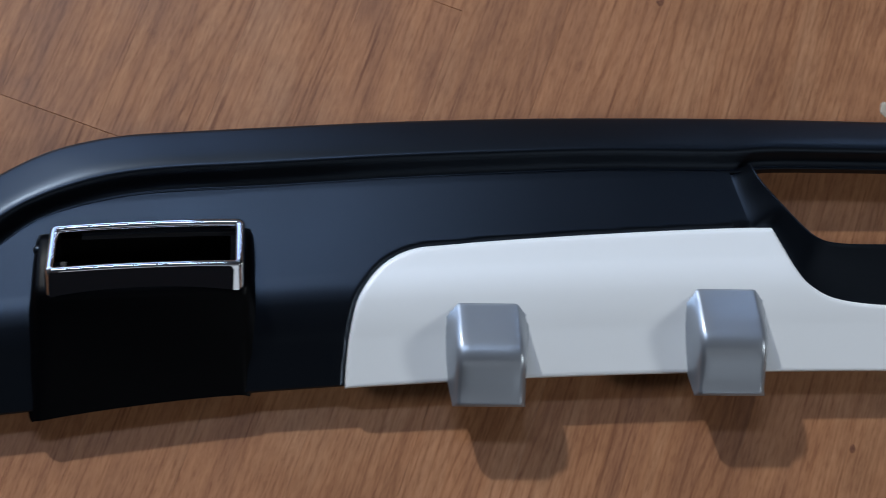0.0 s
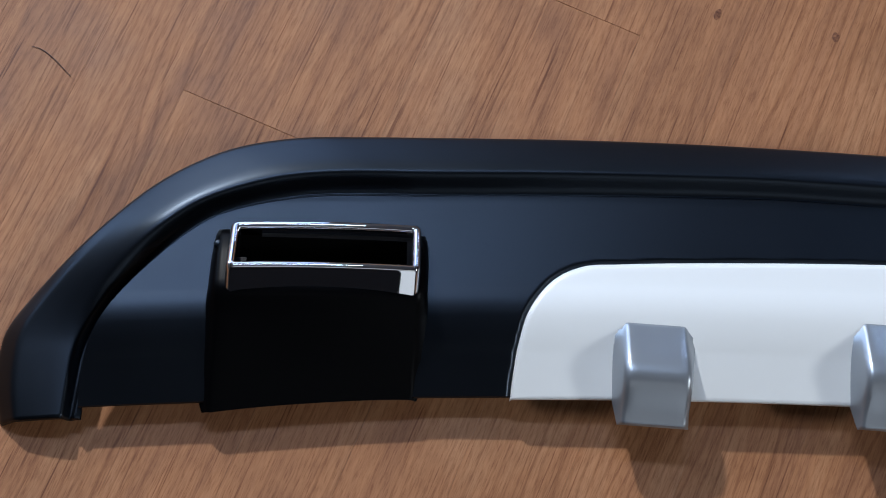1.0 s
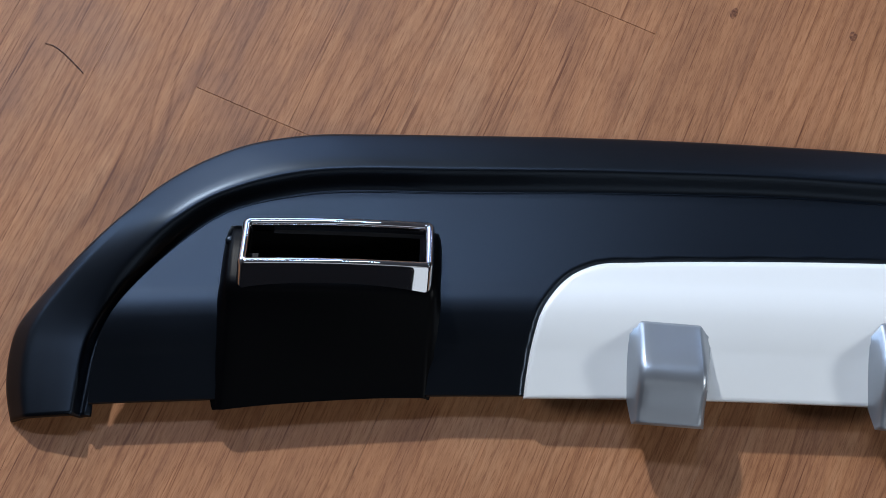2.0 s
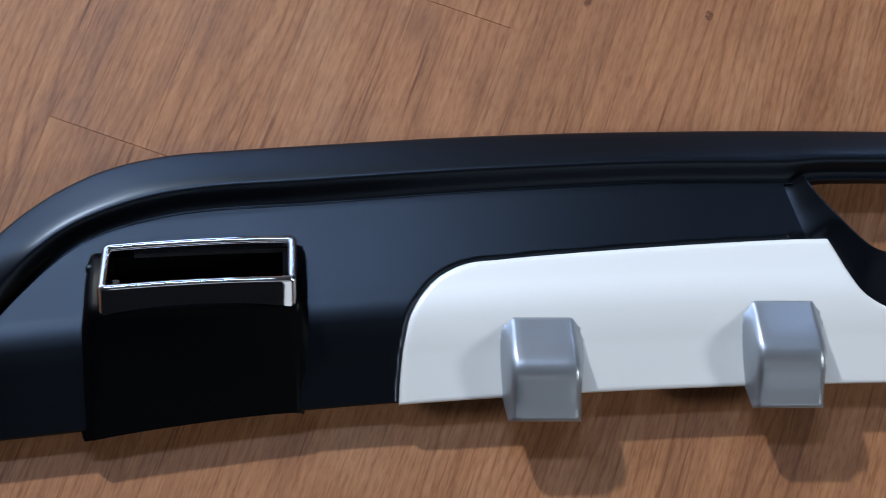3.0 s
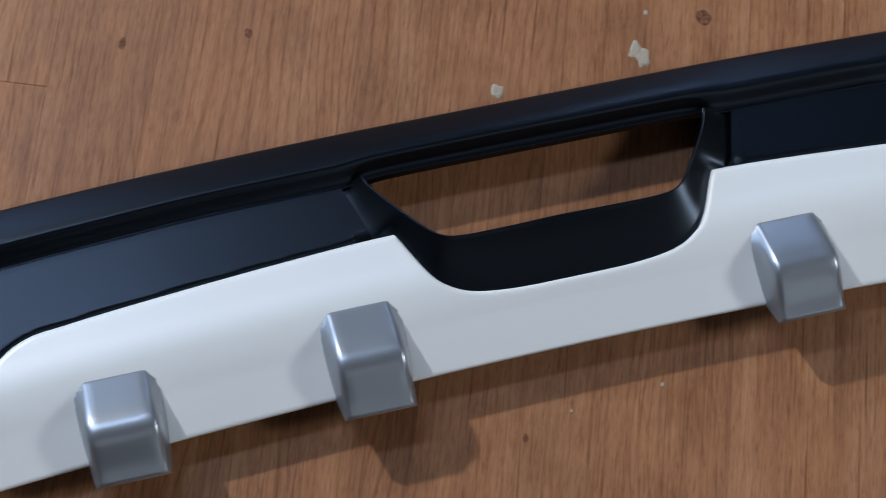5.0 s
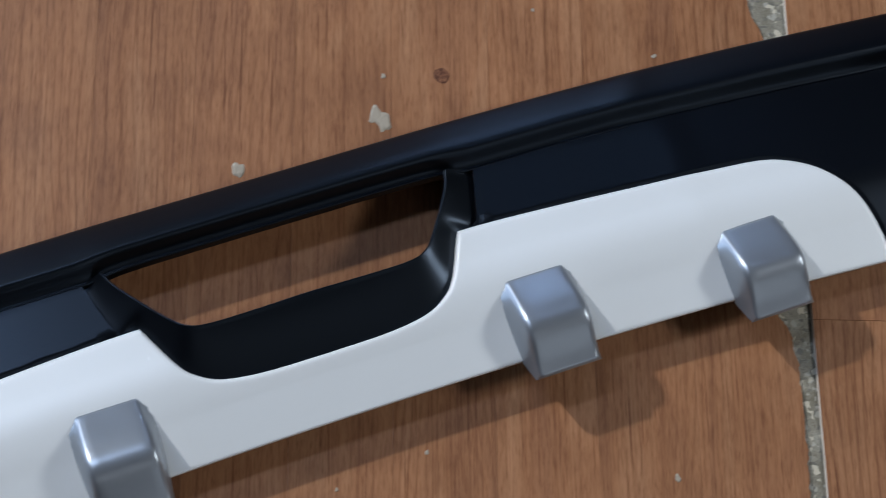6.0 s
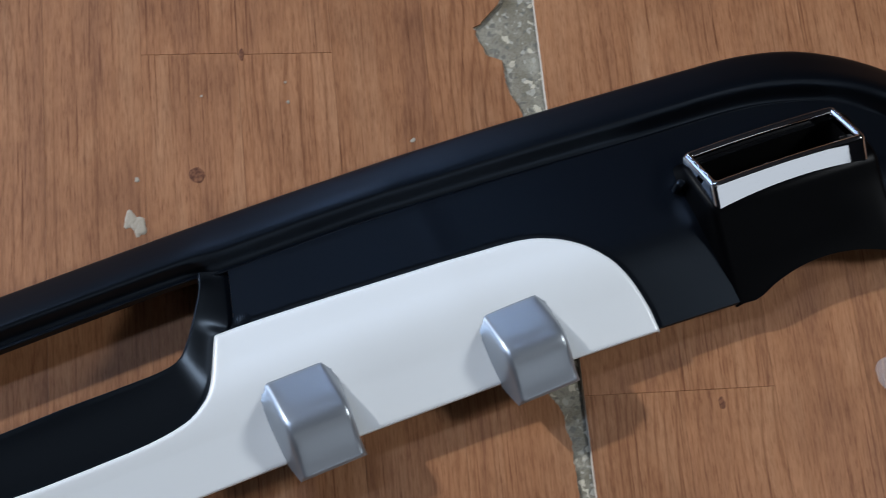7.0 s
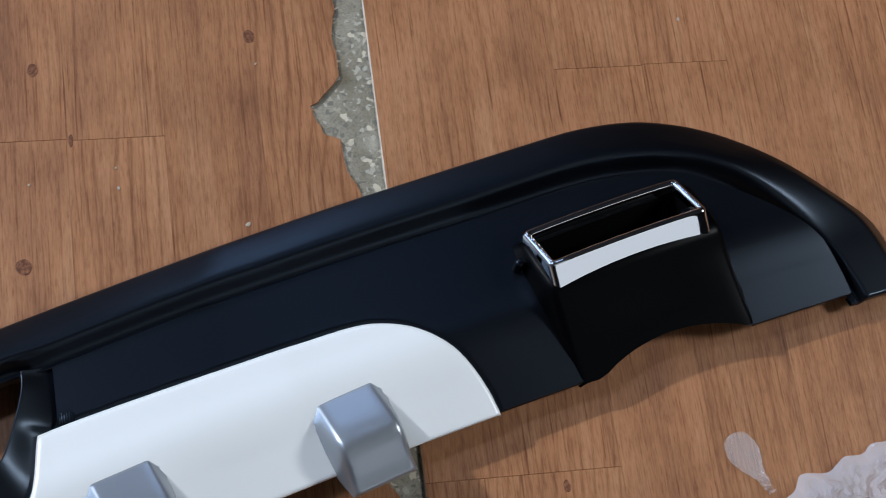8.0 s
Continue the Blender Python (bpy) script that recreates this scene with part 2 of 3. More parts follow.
slab("wall_west", -3.3, -3.2, -3.3, 3.3, -0.1, 2.9, PALE_WALL, "unseen mid grey wall that brightens the chrome rim")
slab("ceiling", -3.3, 3.3, -3.3, 3.3, 2.9, 3.0, CEIL, "plain grey painted ceiling")

# ---- bumper skid part: curves of its left half, centre to end ----
OUTER = both(spline([(0, .0795), (-.125, .0795), (-.19, .0785), (-.26, .0765), (-.333, .073), (-.405, .068), (-.465, .0635), (-.504, .0595), (-.539, .0505), (-.566, .037), (-.589, .020), (-.611, -.002), (-.633, -.027), (-.653, -.054), (-.665, -.074), (-.6685, -.092), (-.6675, -.114), (-.6625, -.1335)], 330))
INNER = both(spline([(0, .0400), (-.060, .0399), (-.098, .0393), (-.116, .0372), (-.128, .0364), (-.2, .0355), (-.265, .032), (-.336, .0275), (-.405, .022), (-.472, .0175), (-.508, .0115), (-.540, .001), (-.562, -.014), (-.586, -.039), (-.603, -.062), (-.612, -.080), (-.615, -.092), (-.6165, -.108), (-.6185, -.1290)], 330))
BEZEL = both(spline([(0, -.0485), (-.037, -.048), (-.062, -.0450), (-.076, -.039), (-.088, -.028), (-.102, -.002), (-.113, .002), (-.119, .018), (-.125, .038)], 90))
HOLE = sided([(0, -.0135), (-.040, -.0135), (-.062, -.0130), (-.0735, -.0106), (-.0825, -.0035), (-.0950, .0122), (-.1070, .029), (-.1125, .0400)],
             {-.0825: (-.0815, -.004), -.0950: (-.0930, .012), -.1070: (-.1035, .029), -.1125: (-.1075, .0400)}, 90)
SKID = sided([(0, -.0485), (-.037, -.048), (-.062, -.0450), (-.076, -.039), (-.086, -.029), (-.0985, -.004), (-.1005, -.0012), (-.1035, -.0002), (-.134, -.0012), (-.194, -.005), (-.264, -.0105), (-.300, -.0140), (-.323, -.0172), (-.3412, -.0277), (-.3543, -.0463), (-.3595, -.066), (-.3617, -.085), (-.3625, -.1005)],
             {-.323: (-.3195, -.0200), -.3412: (-.3365, -.0310), -.3543: (-.3505, -.0487), -.3595: (-.3580, -.067)}, 420)


def bottom(x):
    return -0.085 - 0.0985 * np.asarray(x) ** 2


def wave(x):
    """A slight swelling across the moulding beside the opening."""
    return 0.0008 * np.exp(-((np.asarray(x) - 0.248) / 0.016) ** 2)


def droop(x):
    """The ends of the moulding hang a little."""
    return 0.0026 * step01((np.abs(np.asarray(x)) - 0.22) / 0.25)


def plate(x, y):
    """Height of the part's main face: nearly level, folded down along a crease near the lower edge."""
    v = np.asarray(y) - (bottom(x) + 0.048)
    up = 0.0335 - 0.0045 * np.clip(v / 0.06, 0, 1.2)
    down = 0.0335 + 0.27 * v
    k = 0.003
    h = np.clip(0.5 + 0.5 * (up - down) / k * 0.5, 0, 1)
    return up * (1 - h) + down * h - k * h * (1 - h) - droop(x) + wave(x)


diffuser = tagged(new("bumper_diffuser"), "black car rear bumper diffuser with silver skid plate on floor", "car part")


def shell():
    verts, faces = [], []
    # rolled band along the upper edge
    prof = spline([(0.0, .0005), (.002, .006), (.012, .0110), (.03, .0168), (.055, .0212), (.085, .0232), (.13, .0246), (.21, .0267), (.30, .0289), (.40, .0313), (.50, .0336), (.59, .0354), (.65, .0363), (.70, .0366), (.74, .0360), (.78, .0342), (.82, .0315), (.86, .0290), (.90, .0273), (.94, .0265), (.97, .0266), (.99, .0277), (1.0, .0288), (1.045, .0240)], 64)
    tail = spline([(0.0, .0005), (.01, .002), (.05, .0045), (.10, .0072), (.15, .0098), (.19, .0118), (.22, .0130), (.25, .0138), (.29, .0143), (.38, .0151), (.48, .0160), (.58, .0168), (.67, .0175), (.75, .0180), (.80, .0182), (.835, .0181), (.86, .0170), (.885, .0148), (.905, .0128), (.93, .0116), (.96, .0117), (.98, .0128), (1.0, .0145), (1.08, .0135)], 64)
    n = len(OUTER)
    along = np.abs(np.linspace(-1, 1, n))
    end = step01((along - 0.80) / 0.14)
    drawn = OUTER - np.stack([np.zeros(n), 0.0036 * (1 - end)], -1)
    for (s, z), (s2, z2) in zip(prof, tail):
        t = (s * (1 - end) + s2 * end)[:, None]
        p = drawn * (1 - t) + INNER * t
        verts += [(a, c, h) for (a, c), h in zip(p, (z - droop(OUTER[:, 0]) * min(1.0, s * s)) * (1 - end) + z2 * end + wave(OUTER[:, 0]) * min(1.0, s * 8))]
    faces += grid_faces(len(prof), n)
    # turned-down ends of the band
    for col in (0, n - 1):
        base = len(verts)
        for i in range(len(prof)):
            x, y, z = verts[i * n + col]
            verts += [(x, y, z), (x * 0.9995, y - 0.0006, z - 0.003), (x * 0.9995, y + 0.006, z - 0.004)]
        faces += grid_faces(len(prof), 3, start=base)
    # main face
    xs = np.arange(-0.6165, 0.6166, 0.0015)
    order = np.argsort(INNER[:, 0])
    top = np.interp(xs, INNER[order, 0], INNER[order, 1])
    bz = np.argsort(BEZEL[:, 0])
    top = np.where(np.abs(xs) < 0.124, np.interp(xs, BEZEL[bz, 0], BEZEL[bz, 1]), top)
    low = bottom(xs)
    rows = 90
    v = np.linspace(0, 1, rows)
    X = np.repeat(xs[None], rows, 0)
    Y = top[None] * (1 - v[:, None]) + low[None] * v[:, None]
    pts = np.stack([X.ravel(), Y.ravel()], -1)
    Z = plate(pts[:, 0], pts[:, 1])
    sk = np.argsort(SKID[:, 0])
    inside = (np.abs(pts[:, 0]) < 0.3625) & (pts[:, 1] < np.interp(pts[:, 0], SKID[sk, 0], SKID[sk, 1]))
    d = away(pts, SKID[::3])
    Z = np.where(inside, Z - 0.0025, Z - 0.0022 * (1 - step01((d - 0.0007) / 0.0012)))
    base = len(verts)
    verts += [(x, y, z) for (x, y), z in zip(pts, Z)]
    over = np.abs(np.abs(pts[:, 0]) - 0.4805)
    cut = ((over < 0.060) & (pts[:, 1] < -0.03)) | ((over < 0.054) & (pts[:, 1] < -0.009))
    faces += [f for f in grid_faces(rows, len(xs), start=base) if not all(cut[k - base] for k in f)]
    base = len(verts)
    edge = plate(xs, low)
    for dy, dz in ((0, -0.0001), (-0.0007, -0.0012), (-0.0004, -0.0028), (0.008, -0.0030)):
        verts += [(x, y + dy, z + dz) for x, y, z in zip(xs, low, edge)]
    faces += [f for f in grid_faces(4, len(xs), start=base) if abs(abs(verts[f[0]][0]) - 0.4815) > 0.060]
    # raised collar round the opening
    base = len(verts)
    m = len(BEZEL)
    zb = plate(BEZEL[:, 0], BEZEL[:, 1]) - 0.0032
    mid = np.array((0, 0.016))
    inward = (mid - HOLE) / np.hypot(*(mid - HOLE).T)[:, None]
    high = np.clip((HOLE[:, 1] + 0.0135) / 0.05, 0, 1)
    zh = 0.042 - 0.009 * high
    for w in np.linspace(0, 1, 14):
        p = BEZEL * (1 - w) + HOLE * w
        z = zb + (zh - zb) * (0.85 * w + 0.15 * step01(w)) - 0.0012 * high * math.sin(math.pi * w)
        verts += [(a, c, h) for (a, c), h in zip(p, z)]
    for off, dz in ((0.0006, 0.0003), (0.0013, -0.0001), (0.0017, -0.0011), (0.0018, -0.0040)):
        verts += [(a, c, h + dz) for (a, c), h in zip(HOLE + inward * off, zh)]
    faces += grid_faces(18, m, start=base)
    return mesh_of("shell", verts, faces, BLACK)


part("shell", shell(), diffuser, "matt black moulded plastic shell")


def skid_plate():
    rows, n = 44, len(SKID)
    v = np.linspace(0, 1, rows)
    low = bottom(SKID[:, 0]) - 0.0016
    Y = SKID[:, 1][None] * (1 - v[:, None]) + low[None] * v[:, None]
    X = np.repeat(SKID[:, 0][None], rows, 0)
    pts = np.stack([X.ravel(), Y.ravel()], -1)
    d = away(pts, SKID[::2])
    Z = plate(pts[:, 0], pts[:, 1]) + 0.0022 * np.sqrt(np.clip(1 - (1 - np.clip(d / 0.0035, 0, 1)) ** 2, 0, 1))
    verts = [(x, y, z) for (x, y), z in zip(pts, Z)]
    faces = grid_faces(rows, n)
    base = len(verts)
    Zt = Z.reshape(rows, n)
    verts += [(x, y, z) for (x, y), z in zip(SKID, Zt[0])] + [(x, y, z - 0.003) for (x, y), z in zip(SKID, Zt[0])]
    faces += grid_faces(2, n, start=base)
    base = len(verts)
    for dy, dz in ((0, 0), (-0.0006, -0.0008), (-0.0006, -0.0022), (0.006, -0.0026)):
        verts += [(x, y + dy, z + dz) for x, y, z in zip(SKID[:, 0], low, Zt[-1])]
    faces += grid_faces(4, n, start=base)
    return mesh_of("skid_plate", verts, faces, SILVER)


skid = part("skid_plate", skid_plate(), diffuser, "pearl white painted skid plate")


def rib(name, rows, mat, closed=True):
    """A raised body over the face, skinned over its cross-sections."""
    verts = []
    for pts in rows:
        verts += pts
    n = len(rows[0])
    faces = grid_faces(len(rows), n)
    if closed:
        faces.append(tuple(range(n)))
        faces.append(tuple((len(rows) - 1) * n + k for k in range(n)))
    return mesh_of(name, verts, faces, mat)


def ring(xc, y, zt, zb, ht, hb, bevel=0.003, us=9, bow=0.0, dip=None):
    """One cross-section: foot, side, rounded shoulder, top, and back down."""
    side = []
    for u in np.linspace(-1, 1, us):
        dy, dz = dip(u) if dip else (0, 0)
        side.append((xc + u * (ht - bevel), y + dy, zt + bow * (1 - u * u) + dz))
    def shoulder(s):
        u = float(s)
        dy, dz = dip(u) if dip else (0, 0)
        low = min(zb, zt - 0.0005)
        drop = min(bevel, (zt - low) * 0.9)
        return [(xc + s * hb, y + dy, low + dz), (xc + s * (ht + (hb - ht) * 0.25), y + dy, zt - drop + dz),
                (xc + s * (ht - bevel * 0.12), y + dy, zt - drop * 0.45 + dz), (xc + s * (ht - bevel * 0.45), y + dy, zt - drop * 0.12 + dz)]
    return shoulder(-1) + side + shoulder(1)[::-1]


def fin(xc, y0, y1):
    prof = [(0, .0335), (.03, .0346), (.10, .0368), (.20, .0399), (.30, .0431), (.38, .0453), (.44, .0467), (.50, .0475), (.56, .0475), (.62, .0466), (.68, .0447), (.74, .0422), (.83, .0382), (.92, .0349), (.97, .0337), (1.0, .0328)]
    rows = []
    edge = float(bottom(xc)) - 0.001
    off = float(plate(xc, y0)) + 0.0022 - .0335
    for t, z in prof:
        y = y0 + (y1 - y0) * t
        foot = float(plate(xc, y)) if y > edge else float(plate(xc, edge)) + 0.009 * (edge - y) / (edge - y1)
        w = 0.0196 + 0.0006 * t
        rows.append(ring(xc, y, z + off * (1 - t), foot, w, w + 0.0062 * (1 - 0.8 * t * t), 0.0034))
    return rib("raised_block", rows, FIN)


for xc, y0, y1 in ((-.278, -.0508, -.1125), (-.1325, -.0405, -.1050), (.1345, -.0410, -.1035), (.2755, -.0515, -.1115)):
    part("raised_block", fin(xc, y0, y1), skid, "grey silver painted raised block")


def housing(side, arch):
    xc = side * 0.4815
    rows = []
    prof = [(-.008, .0300, .028, .0600, .0620), (-.011, .0375, .027, .0612, .0635), (-.016, .0410, .027, .0618, .0645), (-.030, .0450, .027, .0622, .0655), (-.0440, .0484, .026, .0618, .0660), (-.0475, .0490, .026, .0616, .0664), (-.0510, .0486, .0255, .0614, .0668), (-.0542, .0470, .025, .0612, .0672), (-.0580, .0443, .024, .0611, .0676), (-.066, .0398, .0215, .0611, .0680), (-.081, .0320, .0175, .0613, .0680), (-.099, .0235, .0165, .0616, .0664), (-.1090, .0195, .0160, .0618, .0645), (-.1125, .0180, .0150, .0614, .0632)]
    for y, zt, zb, ht, hb in prof:
        far = step01((-y - 0.056) / 0.05)
        near = step01((-y - 0.0) / 0.03) * (1 - far)

        def dip(u, far=far):
            u = float(np.clip(u, -1, 1))
            curve = math.sin(math.pi * min(1.0, max(0.0, (u + 0.80) / 2.0))) ** 0.75 if side > 0 else 1 - abs(u) ** 2.6
            a = arch * far ** 2 * curve
            return (-0.0080 * u * side * (0.35 + 0.65 * far) + a, 0.40 * a)
        rows.append(ring(xc, y, zt, zb, ht, hb, 0.0042, 17, 0.0034 * near, dip))
    n = len(rows[0])
    flat = [p for row in rows for p in row]
    faces = [f for f in grid_faces(len(rows), n) if not all(abs(flat[k][0] - side * 0.4795) < 0.0545 and -0.0462 < flat[k][1] < -0.0125 for k in f)]
    return mesh_of("exhaust_housing", flat, faces, DEEP)


def rounded(hx, hy, r, seg=6):
    out = []
    for cx, cy, a0 in ((hx - r, hy - r, 0), (-hx + r, hy - r, 90), (-hx + r, -hy + r, 180), (hx - r, -hy + r, 270)):
        for k in range(seg + 1):
            a = radians(a0 + 90 * k / seg)
            out.append((cx + r * math.cos(a), cy + r * math.sin(a)))
    return out


def fine_loop(hx, hy, r):
    """A rounded rectangle whose long sides are divided, so that they can bow."""
    pts = rounded(hx, hy, r)
    out = []
    for a, c in zip(pts, pts[1:] + pts[:1]):
        steps = 10 if abs(a[0] - c[0]) > hx else 1
        for k in range(steps):
            out.append((a[0] + (c[0] - a[0]) * k / steps, a[1] + (c[1] - a[1]) * k / steps))
    return out


TIP_MID, TIP_V, TIP_W = (-.0222, .0512), (.876, -.48), (.48, .876)


def tip_loops(side, loops):
    verts = []
    for inset, depth in loops:
        for u, v in fine_loop(0.0568 - inset, 0.0196 - inset, max(0.0042 - inset * 0.6, 0.0012)):
            k = u / 0.0565
            w = depth + 0.0016 * (1 - k * k)
            if v < 0 and depth < -0.01 and inset == 0:
                v -= 0.0095 * min(1.0, -v / 0.012)
            verts.append((side * 0.4795 + u, TIP_MID[0] + v * TIP_V[0] + w * TIP_W[0] - 0.0032 * k * side, TIP_MID[1] + v * TIP_V[1] + w * TIP_W[1]))
    n = len(fine_loop(0.05, 0.02, 0.003))
    return verts, n


for side, arch in ((-1, 0.0015), (1, 0.016)):
    box = part("exhaust_housing", housing(side, arch), diffuser, "deep black plastic exhaust housing")
    verts, n = tip_loops(side, [(.0, -.028), (.0, -.0038), (.0003, -.0020), (.0012, -.0006), (.0025, .0), (.0040, -.0004), (.0050, -.0014), (.0055, -.0030), (.0057, -.0075)])
    part("chrome_trim", mesh_of("chrome_trim", verts, grid_faces(9, n, True), CHROME), box, "polished chrome exhaust tip frame")
    verts, n = tip_loops(side, [(.0056, -.0070), (.0058, -.026), (.0060, -.033), (.012, -.0338)])
    part("inner_duct", mesh_of("inner_duct", verts, grid_faces(4, n, True) + [tuple(3 * n + k for k in range(n))], GLOSS), box, "shiny black inner duct")
    # small mounting peg beside the trim
    px, py, pz = (-.5425, -.0235, .0375) if side < 0 else (.4135, -.0205, .0375)
    verts = []
    for r, z in ((.0030, -.010), (.0030, .002), (.0026, .0032), (.0015, .0038), (.0002, .0039)):
        verts += [(px + r * math.cos(a), py + r * math.sin(a), pz + z) for a in np.linspace(0, 2 * math.pi, 12, endpoint=False)]
    part("peg", mesh_of("peg", verts, grid_faces(5, 12, True), BLACK), box)

# ---- small things on the floor ----
CA, SA = math.cos(GRAIN), math.sin(GRAIN)


def on_floor(a, c, z=0.0):
    """A place from along-grain and across-grain metres."""
    return (SA * a + CA * c, CA * a - SA * c, z)


def blob(name, x, y, size, stretch, height, mat, label, category, seed, lumps=0.35, group=""):
    rnd = random.Random(seed)
    n, verts = 18, []
    radii = [size * (1 + lumps * (rnd.random() - 0.5) * 2) for _ in range(n)]
    radii = [(radii[k - 1] + 2 * radii[k] + radii[(k + 1) % n]) / 4 for k in range(n)]
    for f, h in ((1.0, 0.0), (0.92, 0.6), (0.6, 1.0), (0.25, 0.8)):
        for k in range(n):
            t = 2 * math.pi * k / n
            u, v = radii[k] * f * math.cos(t), radii[k] * f * math.sin(t) * stretch
            verts.append((x + CA * u + SA * v, y - SA * u + CA * v, height * h * (1 + 0.5 * rnd.random())))
    faces = grid_faces(4, n, True) + [tuple(3 * n + k for k in range(n))]
    return tagged(new(name, mesh_of(name, verts, faces, mat)), label, category, group)


for k, (x, y, s, st) in enumerate(((.0855, .1005, .0042, 1.3), (.0880, .0945, .0045, 1.5), (-.0097, .0905, .0036, 1.7))):
    blob("plaster_fleck", x, y, s, st, .0006, PLASTER, "dried pale plaster fleck stuck on the vinyl", "fleck", 10 + k, 0.6, "plaster flecks")
for k, (x, y, s) in enumerate(((.2109, .1409, .0011), (.041, -.1183, .0012), (.1809, -.1826, .0022), (-.018, -.122, .0010), (.2768, .0856, .0016), (.215, .155, .0009), (.0993, .1249, .0014), (.62, .11, .0012), (.16, .165, .0008), (.33, .19, .0008))):
    blob("plaster_fleck", x, y, s, 1.2, .0004, PLASTER, "tiny pale fleck stuck on the vinyl", "fleck", 40 + k, 0.5, "plaster flecks")
for k, (x, y, s, st) in enumerate(((.1359, .1136, .0052, 1.1), (-.2353, .1711, .0026, 1.5), (-.156, .1618, .0024, 1.3), (-.1567, .1634, .0018, 1.3), (-.049, -.1321, .0018, 1.6), (.3851, -.155, .0022, 1.9), (.3342, .2107, .0036, 1.5), (.1928, .2408, .0034, 1.5), (.196, .184, .0016, 3.0))):
    tagged(blob("knot", x, y, s, st, .00012, KNOT, "", "", 70 + k, 0.2), "dark brown round knot printed on the vinyl", "knot", "knots")

# a short hair
pts = spline([(-.673, .108), (-.667, .1065), (-.659, .101), (-.647, .090)], 24)
verts = []
for k, (x, y) in enumerate(pts):
    r = 0.00035 * (1 - 0.4 * abs(k - 12) / 12)
    verts += [(x + r * math.cos(a) * 0.7, y + r * math.cos(a) * 0.7, 0.0005 + r * math.sin(a)) for a in np.linspace(0, 2 * math.pi, 6, endpoint=False)]
tagged(new("hair", mesh_of("hair", verts, grid_faces(24, 6, True), HAIR)), "short curved dark hair lying on the floor", "hair")

# crumpled wrapping and a loose scrap of film
def crumple(name, x0, y0, w, h, turn, height, mat, seed, label, n=70, fold=26.0):
    verts = []
    for i in range(n):
        for j in range(n):
            u, v = i / (n - 1) * 2 - 1, j / (n - 1) * 2 - 1
            r = max(abs(u), abs(v)) / max(1e-6, math.hypot(u, v)) if (u or v) else 1
            a, c = u * r * w, v * r * h
            th = math.atan2(v, u)
            wob = 1 + 0.14 * noise.noise(Vector((math.cos(th) * 2, math.sin(th) * 2, seed))) + 0.07 * noise.noise(Vector((math.cos(th) * 9, math.sin(th) * 9, seed)))
            a, c = a * wob, c * wob
            x = x0 + a * math.cos(turn) - c * math.sin(turn)
            y = y0 + a * math.sin(turn) + c * math.cos(turn)
            p = Vector((x * fold, y * fold, seed))
            ridge = 1 - abs(noise.noise(p)) * 2.2
            ridge2 = 1 - abs(noise.noise(p * 2.7)) * 2.0
            ridge3 = noise.noise(p * 6.0)
            edge = max(0.0, 1 - max(abs(u), abs(v)) ** 3)
            z = height * (0.18 + edge * (0.55 * ridge + 0.28 * ridge2 + 0.10 * ridge3 + 0.15))
            verts.append((x, y, max(0.0008, z)))
    return tagged(new(name, mesh_of(name, verts, grid_faces(n, n), mat, False)), label, "packaging")


def film_scrap(head, tip):
    """A tapering scrap of film: a flat rounded head, gathered and creased towards its tip."""
    n, m, verts = 46, 17, []
    axis = Vector((tip[0] - head[0], tip[1] - head[1], 0))
    side = Vector((-axis.y, axis.x, 0)).normalized()
    for i in range(n):
        u = i / (n - 1)
        wide = 0.0112 * math.sqrt(max(0.0, 1 - ((u - 0.26) / 0.27) ** 2)) if u < 0.26 else 0.0112 * (1 - 0.74 * step01((u - 0.26) / 0.62))
        wide *= 1 + 0.10 * noise.noise(Vector((u * 9, 3.3, 0)))
        gathered = float(step01((u - 0.55) / 0.4))
        for j in range(m):
            v = j / (m - 1) * 2 - 1
            p = Vector((head[0], head[1], 0)) + axis * u + side * float(wide * v)
            q = Vector((p.x * 150, p.y * 150, 8.2))
            lift = 0.0011 + 0.0008 * noise.noise(q) + 0.0016 * abs(v) ** 4 + gathered * (0.0035 + 0.0045 * noise.noise(q * 2.3) + 0.002 * noise.noise(q * 5.0))
            verts.append((p.x, p.y, max(0.0006, lift)))
    return tagged(new("film_scrap", mesh_of("film_scrap", verts, grid_faces(n, m), FILM, False)), "thin clear plastic film scrap on the floor", "packaging")


crumple("plastic_wrap", 0.592, -0.322, 0.160, 0.102, -0.34, 0.034, WRAP, 3.7, "crumpled clear bubble wrap lying on the floor", 120, 34.0)
film_scrap((0.4985, -0.1700), (0.5020, -0.2150))

# ---- vinyl planks, left sheet with a torn edge and right sheet with a straight one ----
TEAR_A = [-3.6, -0.30, -0.14, -0.072, -0.044, -0.021, -0.004, 0.05, 0.12, 0.191, 0.212, 0.231, 0.2345, 0.2555, 0.2590, 0.279, 0.31, 0.336, 0.45, 3.6]
TEAR_B = [0.315, 0.315, 0.3145, 0.3143, 0.3137, 0.311, 0.303, 0.306, 0.310, 0.308, 0.2995, 0.2985, 0.287, 0.281, 0.2875, 0.3033, 0.301, 0.3054, 0.304, 0.306]
WIDE, RIGHT = 0.063, 0.3255
rnd = random.Random(5)


def torn(a):
    return float(np.interp(a, TEAR_A, TEAR_B)) + 0.0022 * noise.noise(Vector((a * 90, 0, 0))) + 0.0014 * noise.noise(Vector((a * 330, 4, 0)))


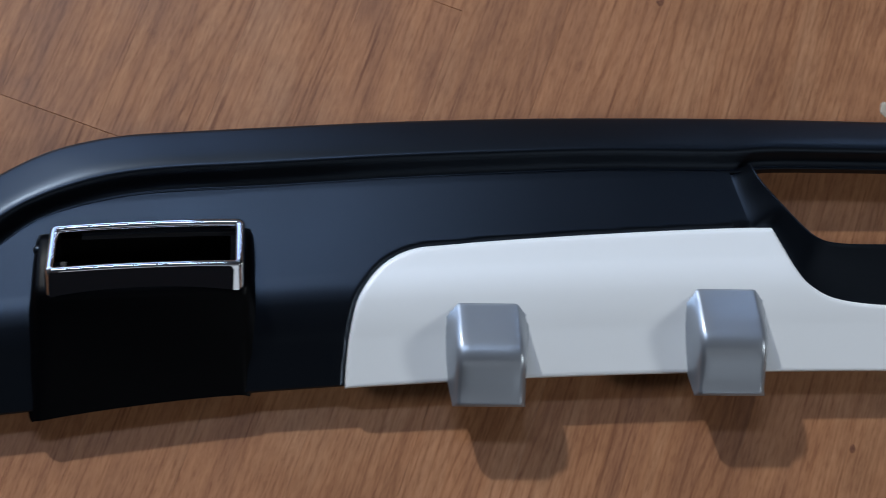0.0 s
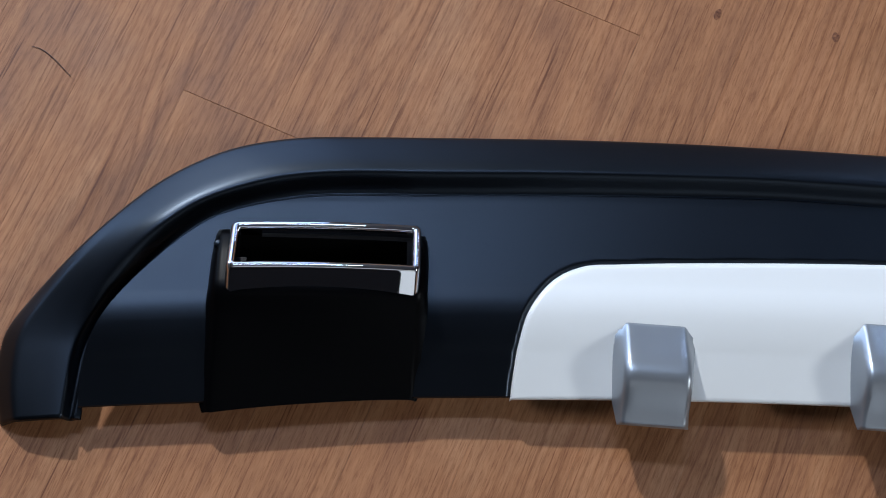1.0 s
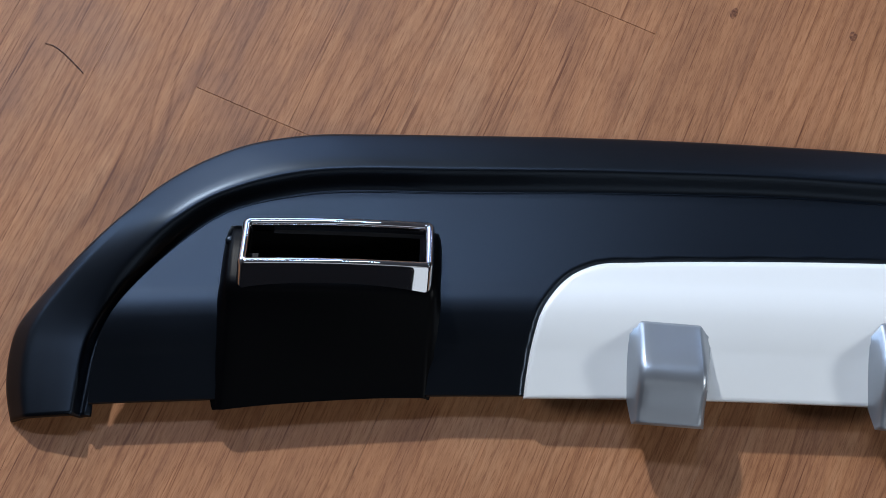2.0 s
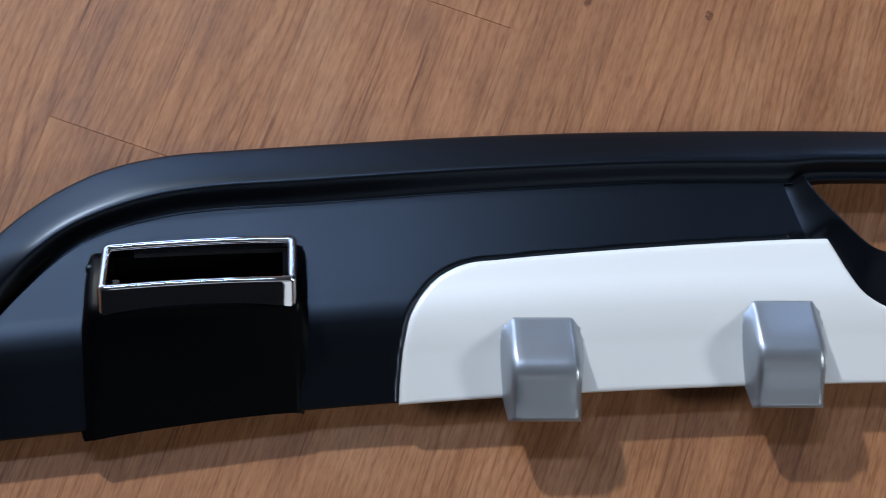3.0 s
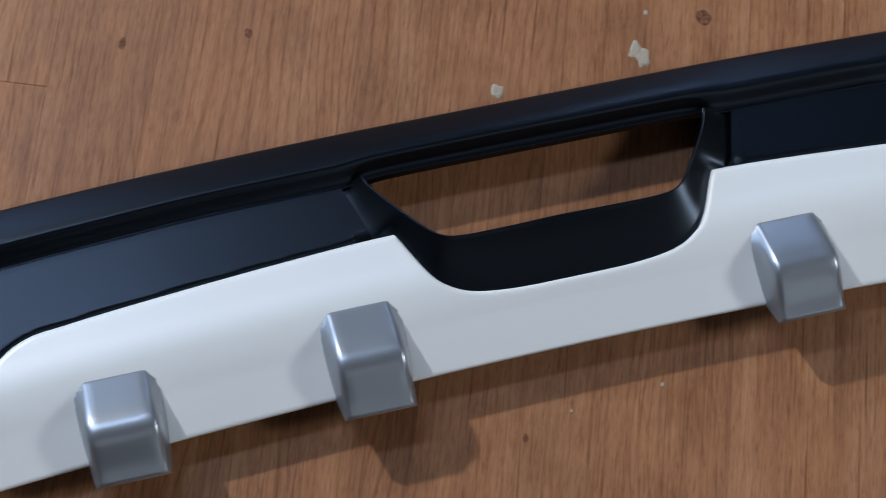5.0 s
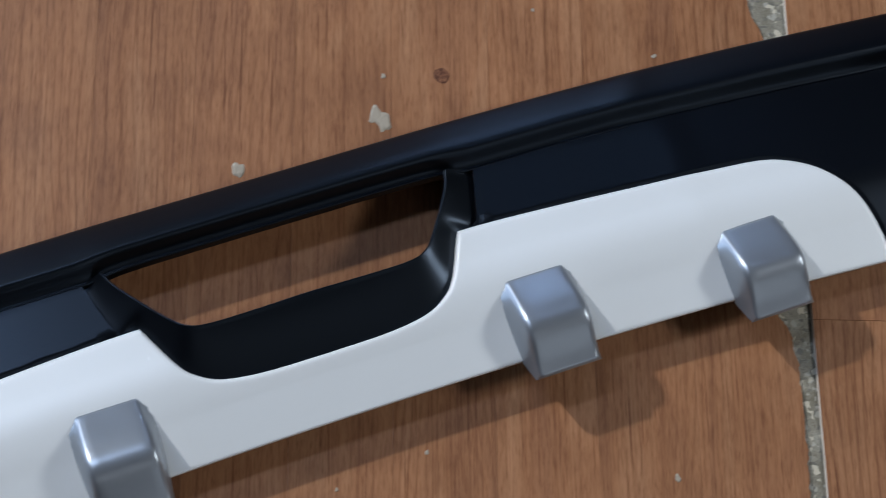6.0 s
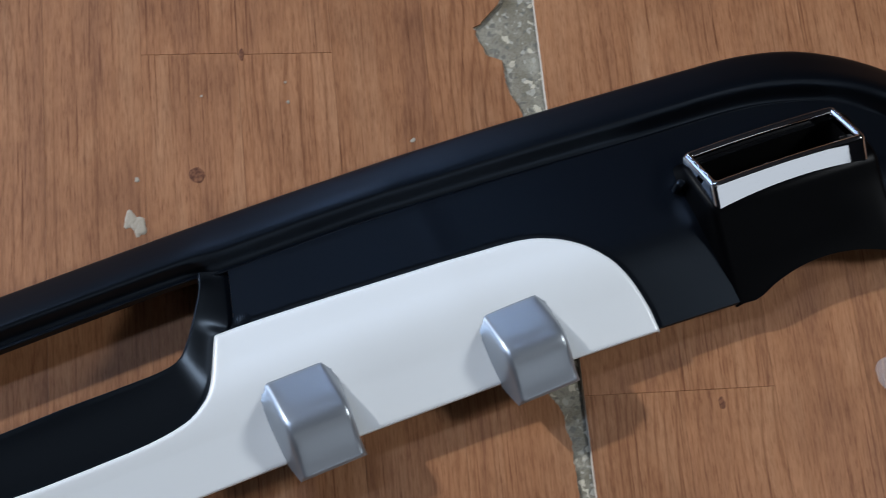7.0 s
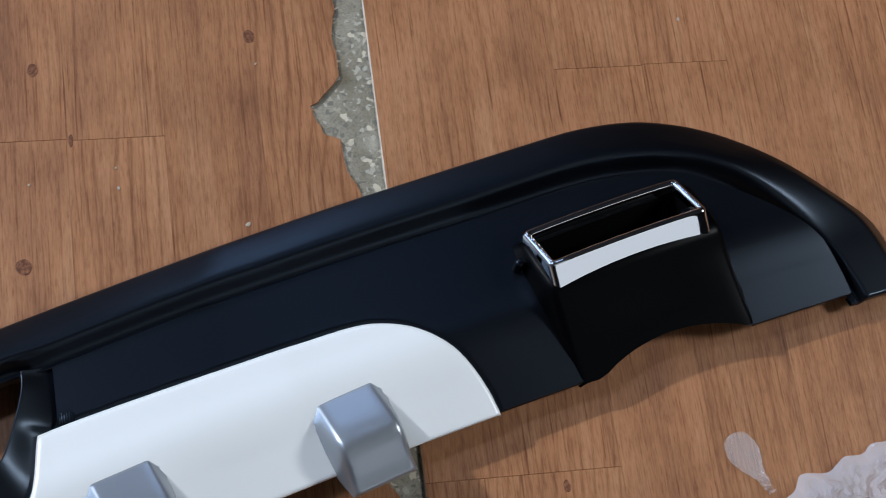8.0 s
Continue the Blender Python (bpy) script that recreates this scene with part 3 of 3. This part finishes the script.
def plank(a0, a1, c0, c1, ragged):
    c0, c1, a0, a1 = c0 + 0.00002, c1 - 0.00002, a0 + 0.00005, a1 - 0.00005
    if ragged:
        n = max(4, int((a1 - a0) / 0.0015))
        right = [(a, min(c1, torn(a))) for a in np.linspace(a0, a1, n)]
        if max(c for _, c in right) <= c0 + 0.001:
            return
        left = [(a1, c0), (a0, c0)]
        right = [(a, max(c, c0 + 0.0002)) for a, c in right]
        loop = right + left
    else:
        loop = [(a0, c1), (a1, c1), (a1, c0), (a0, c0)]
    m = len(loop)
    verts = [on_floor(a, c, -0.0019) for a, c in loop] + [on_floor(a, c, -0.00025) for a, c in loop]
    ca, cc = (a0 + a1) / 2, (c0 + c1) / 2
    verts += [on_floor(a - math.copysign(0.0002, a - ca), c - (0 if ragged else math.copysign(0.00006, c - cc)), 0.0) for a, c in loop]
    faces = [(k, (k + 1) % m, m + (k + 1) % m, m + k) for k in range(m)] + [(m + k, m + (k + 1) % m, 2 * m + (k + 1) % m, 2 * m + k) for k in range(m)] + [tuple(2 * m + k for k in range(m))]
    part("plank", mesh_of("plank", verts, faces, WOOD, False), floor)


ENDS_LEFT = {0: .240, 1: .239, -7: .047, -10: -.110, -9: -.110, 3: .42}
ENDS_RIGHT = {0: -.008, 1: -.008, 2: .275, 3: .276}
for sheet, first, count, ends in ((0, 0.0576, range(-66, 4), ENDS_LEFT), (1, RIGHT, range(0, 60), ENDS_RIGHT)):
    for j in count:
        c0 = first + WIDE * j
        c1 = c0 + WIDE
        ragged = sheet == 0 and c1 > 0.275
        c1 = 0.3235 if ragged else c1
        at = ends.get(j, 0.38 + 0.12 * rnd.random())
        lows = [max((-3.19 - CA * c) / SA, (-3.19 + SA * c) / CA) for c in (c0, c1)]
        highs = [min((3.19 - CA * c) / SA, (3.19 + SA * c) / CA) for c in (c0, c1)]
        cuts = [at - 0.85, at, at + 0.85] if abs(c0) < 0.9 else [at - 0.4]
        cuts = [max(lows)] + [c for c in cuts if max(lows) + 0.05 < c < min(highs) - 0.05] + [min(highs)]
        for a0, a1 in zip(cuts[:-1], cuts[1:]):
            if a1 > a0 + 0.02:
                plank(a0, a1, c0, c1, ragged)

# pale cut edge of the right sheet
edge = []
for a in np.linspace(-1.2, 1.2, 400):
    w = 0.0007 + 0.0004 * noise.noise(Vector((a * 60, 2, 0)))
    edge += [on_floor(a, RIGHT - w, -0.0019), on_floor(a, RIGHT - w * 0.8, -0.0004), on_floor(a, RIGHT + 0.00002, -0.00008)]
part("cut_edge", mesh_of("cut_edge", edge, grid_faces(400, 3), VINYL_EDGE), floor, "pale cut edge of the vinyl sheet")
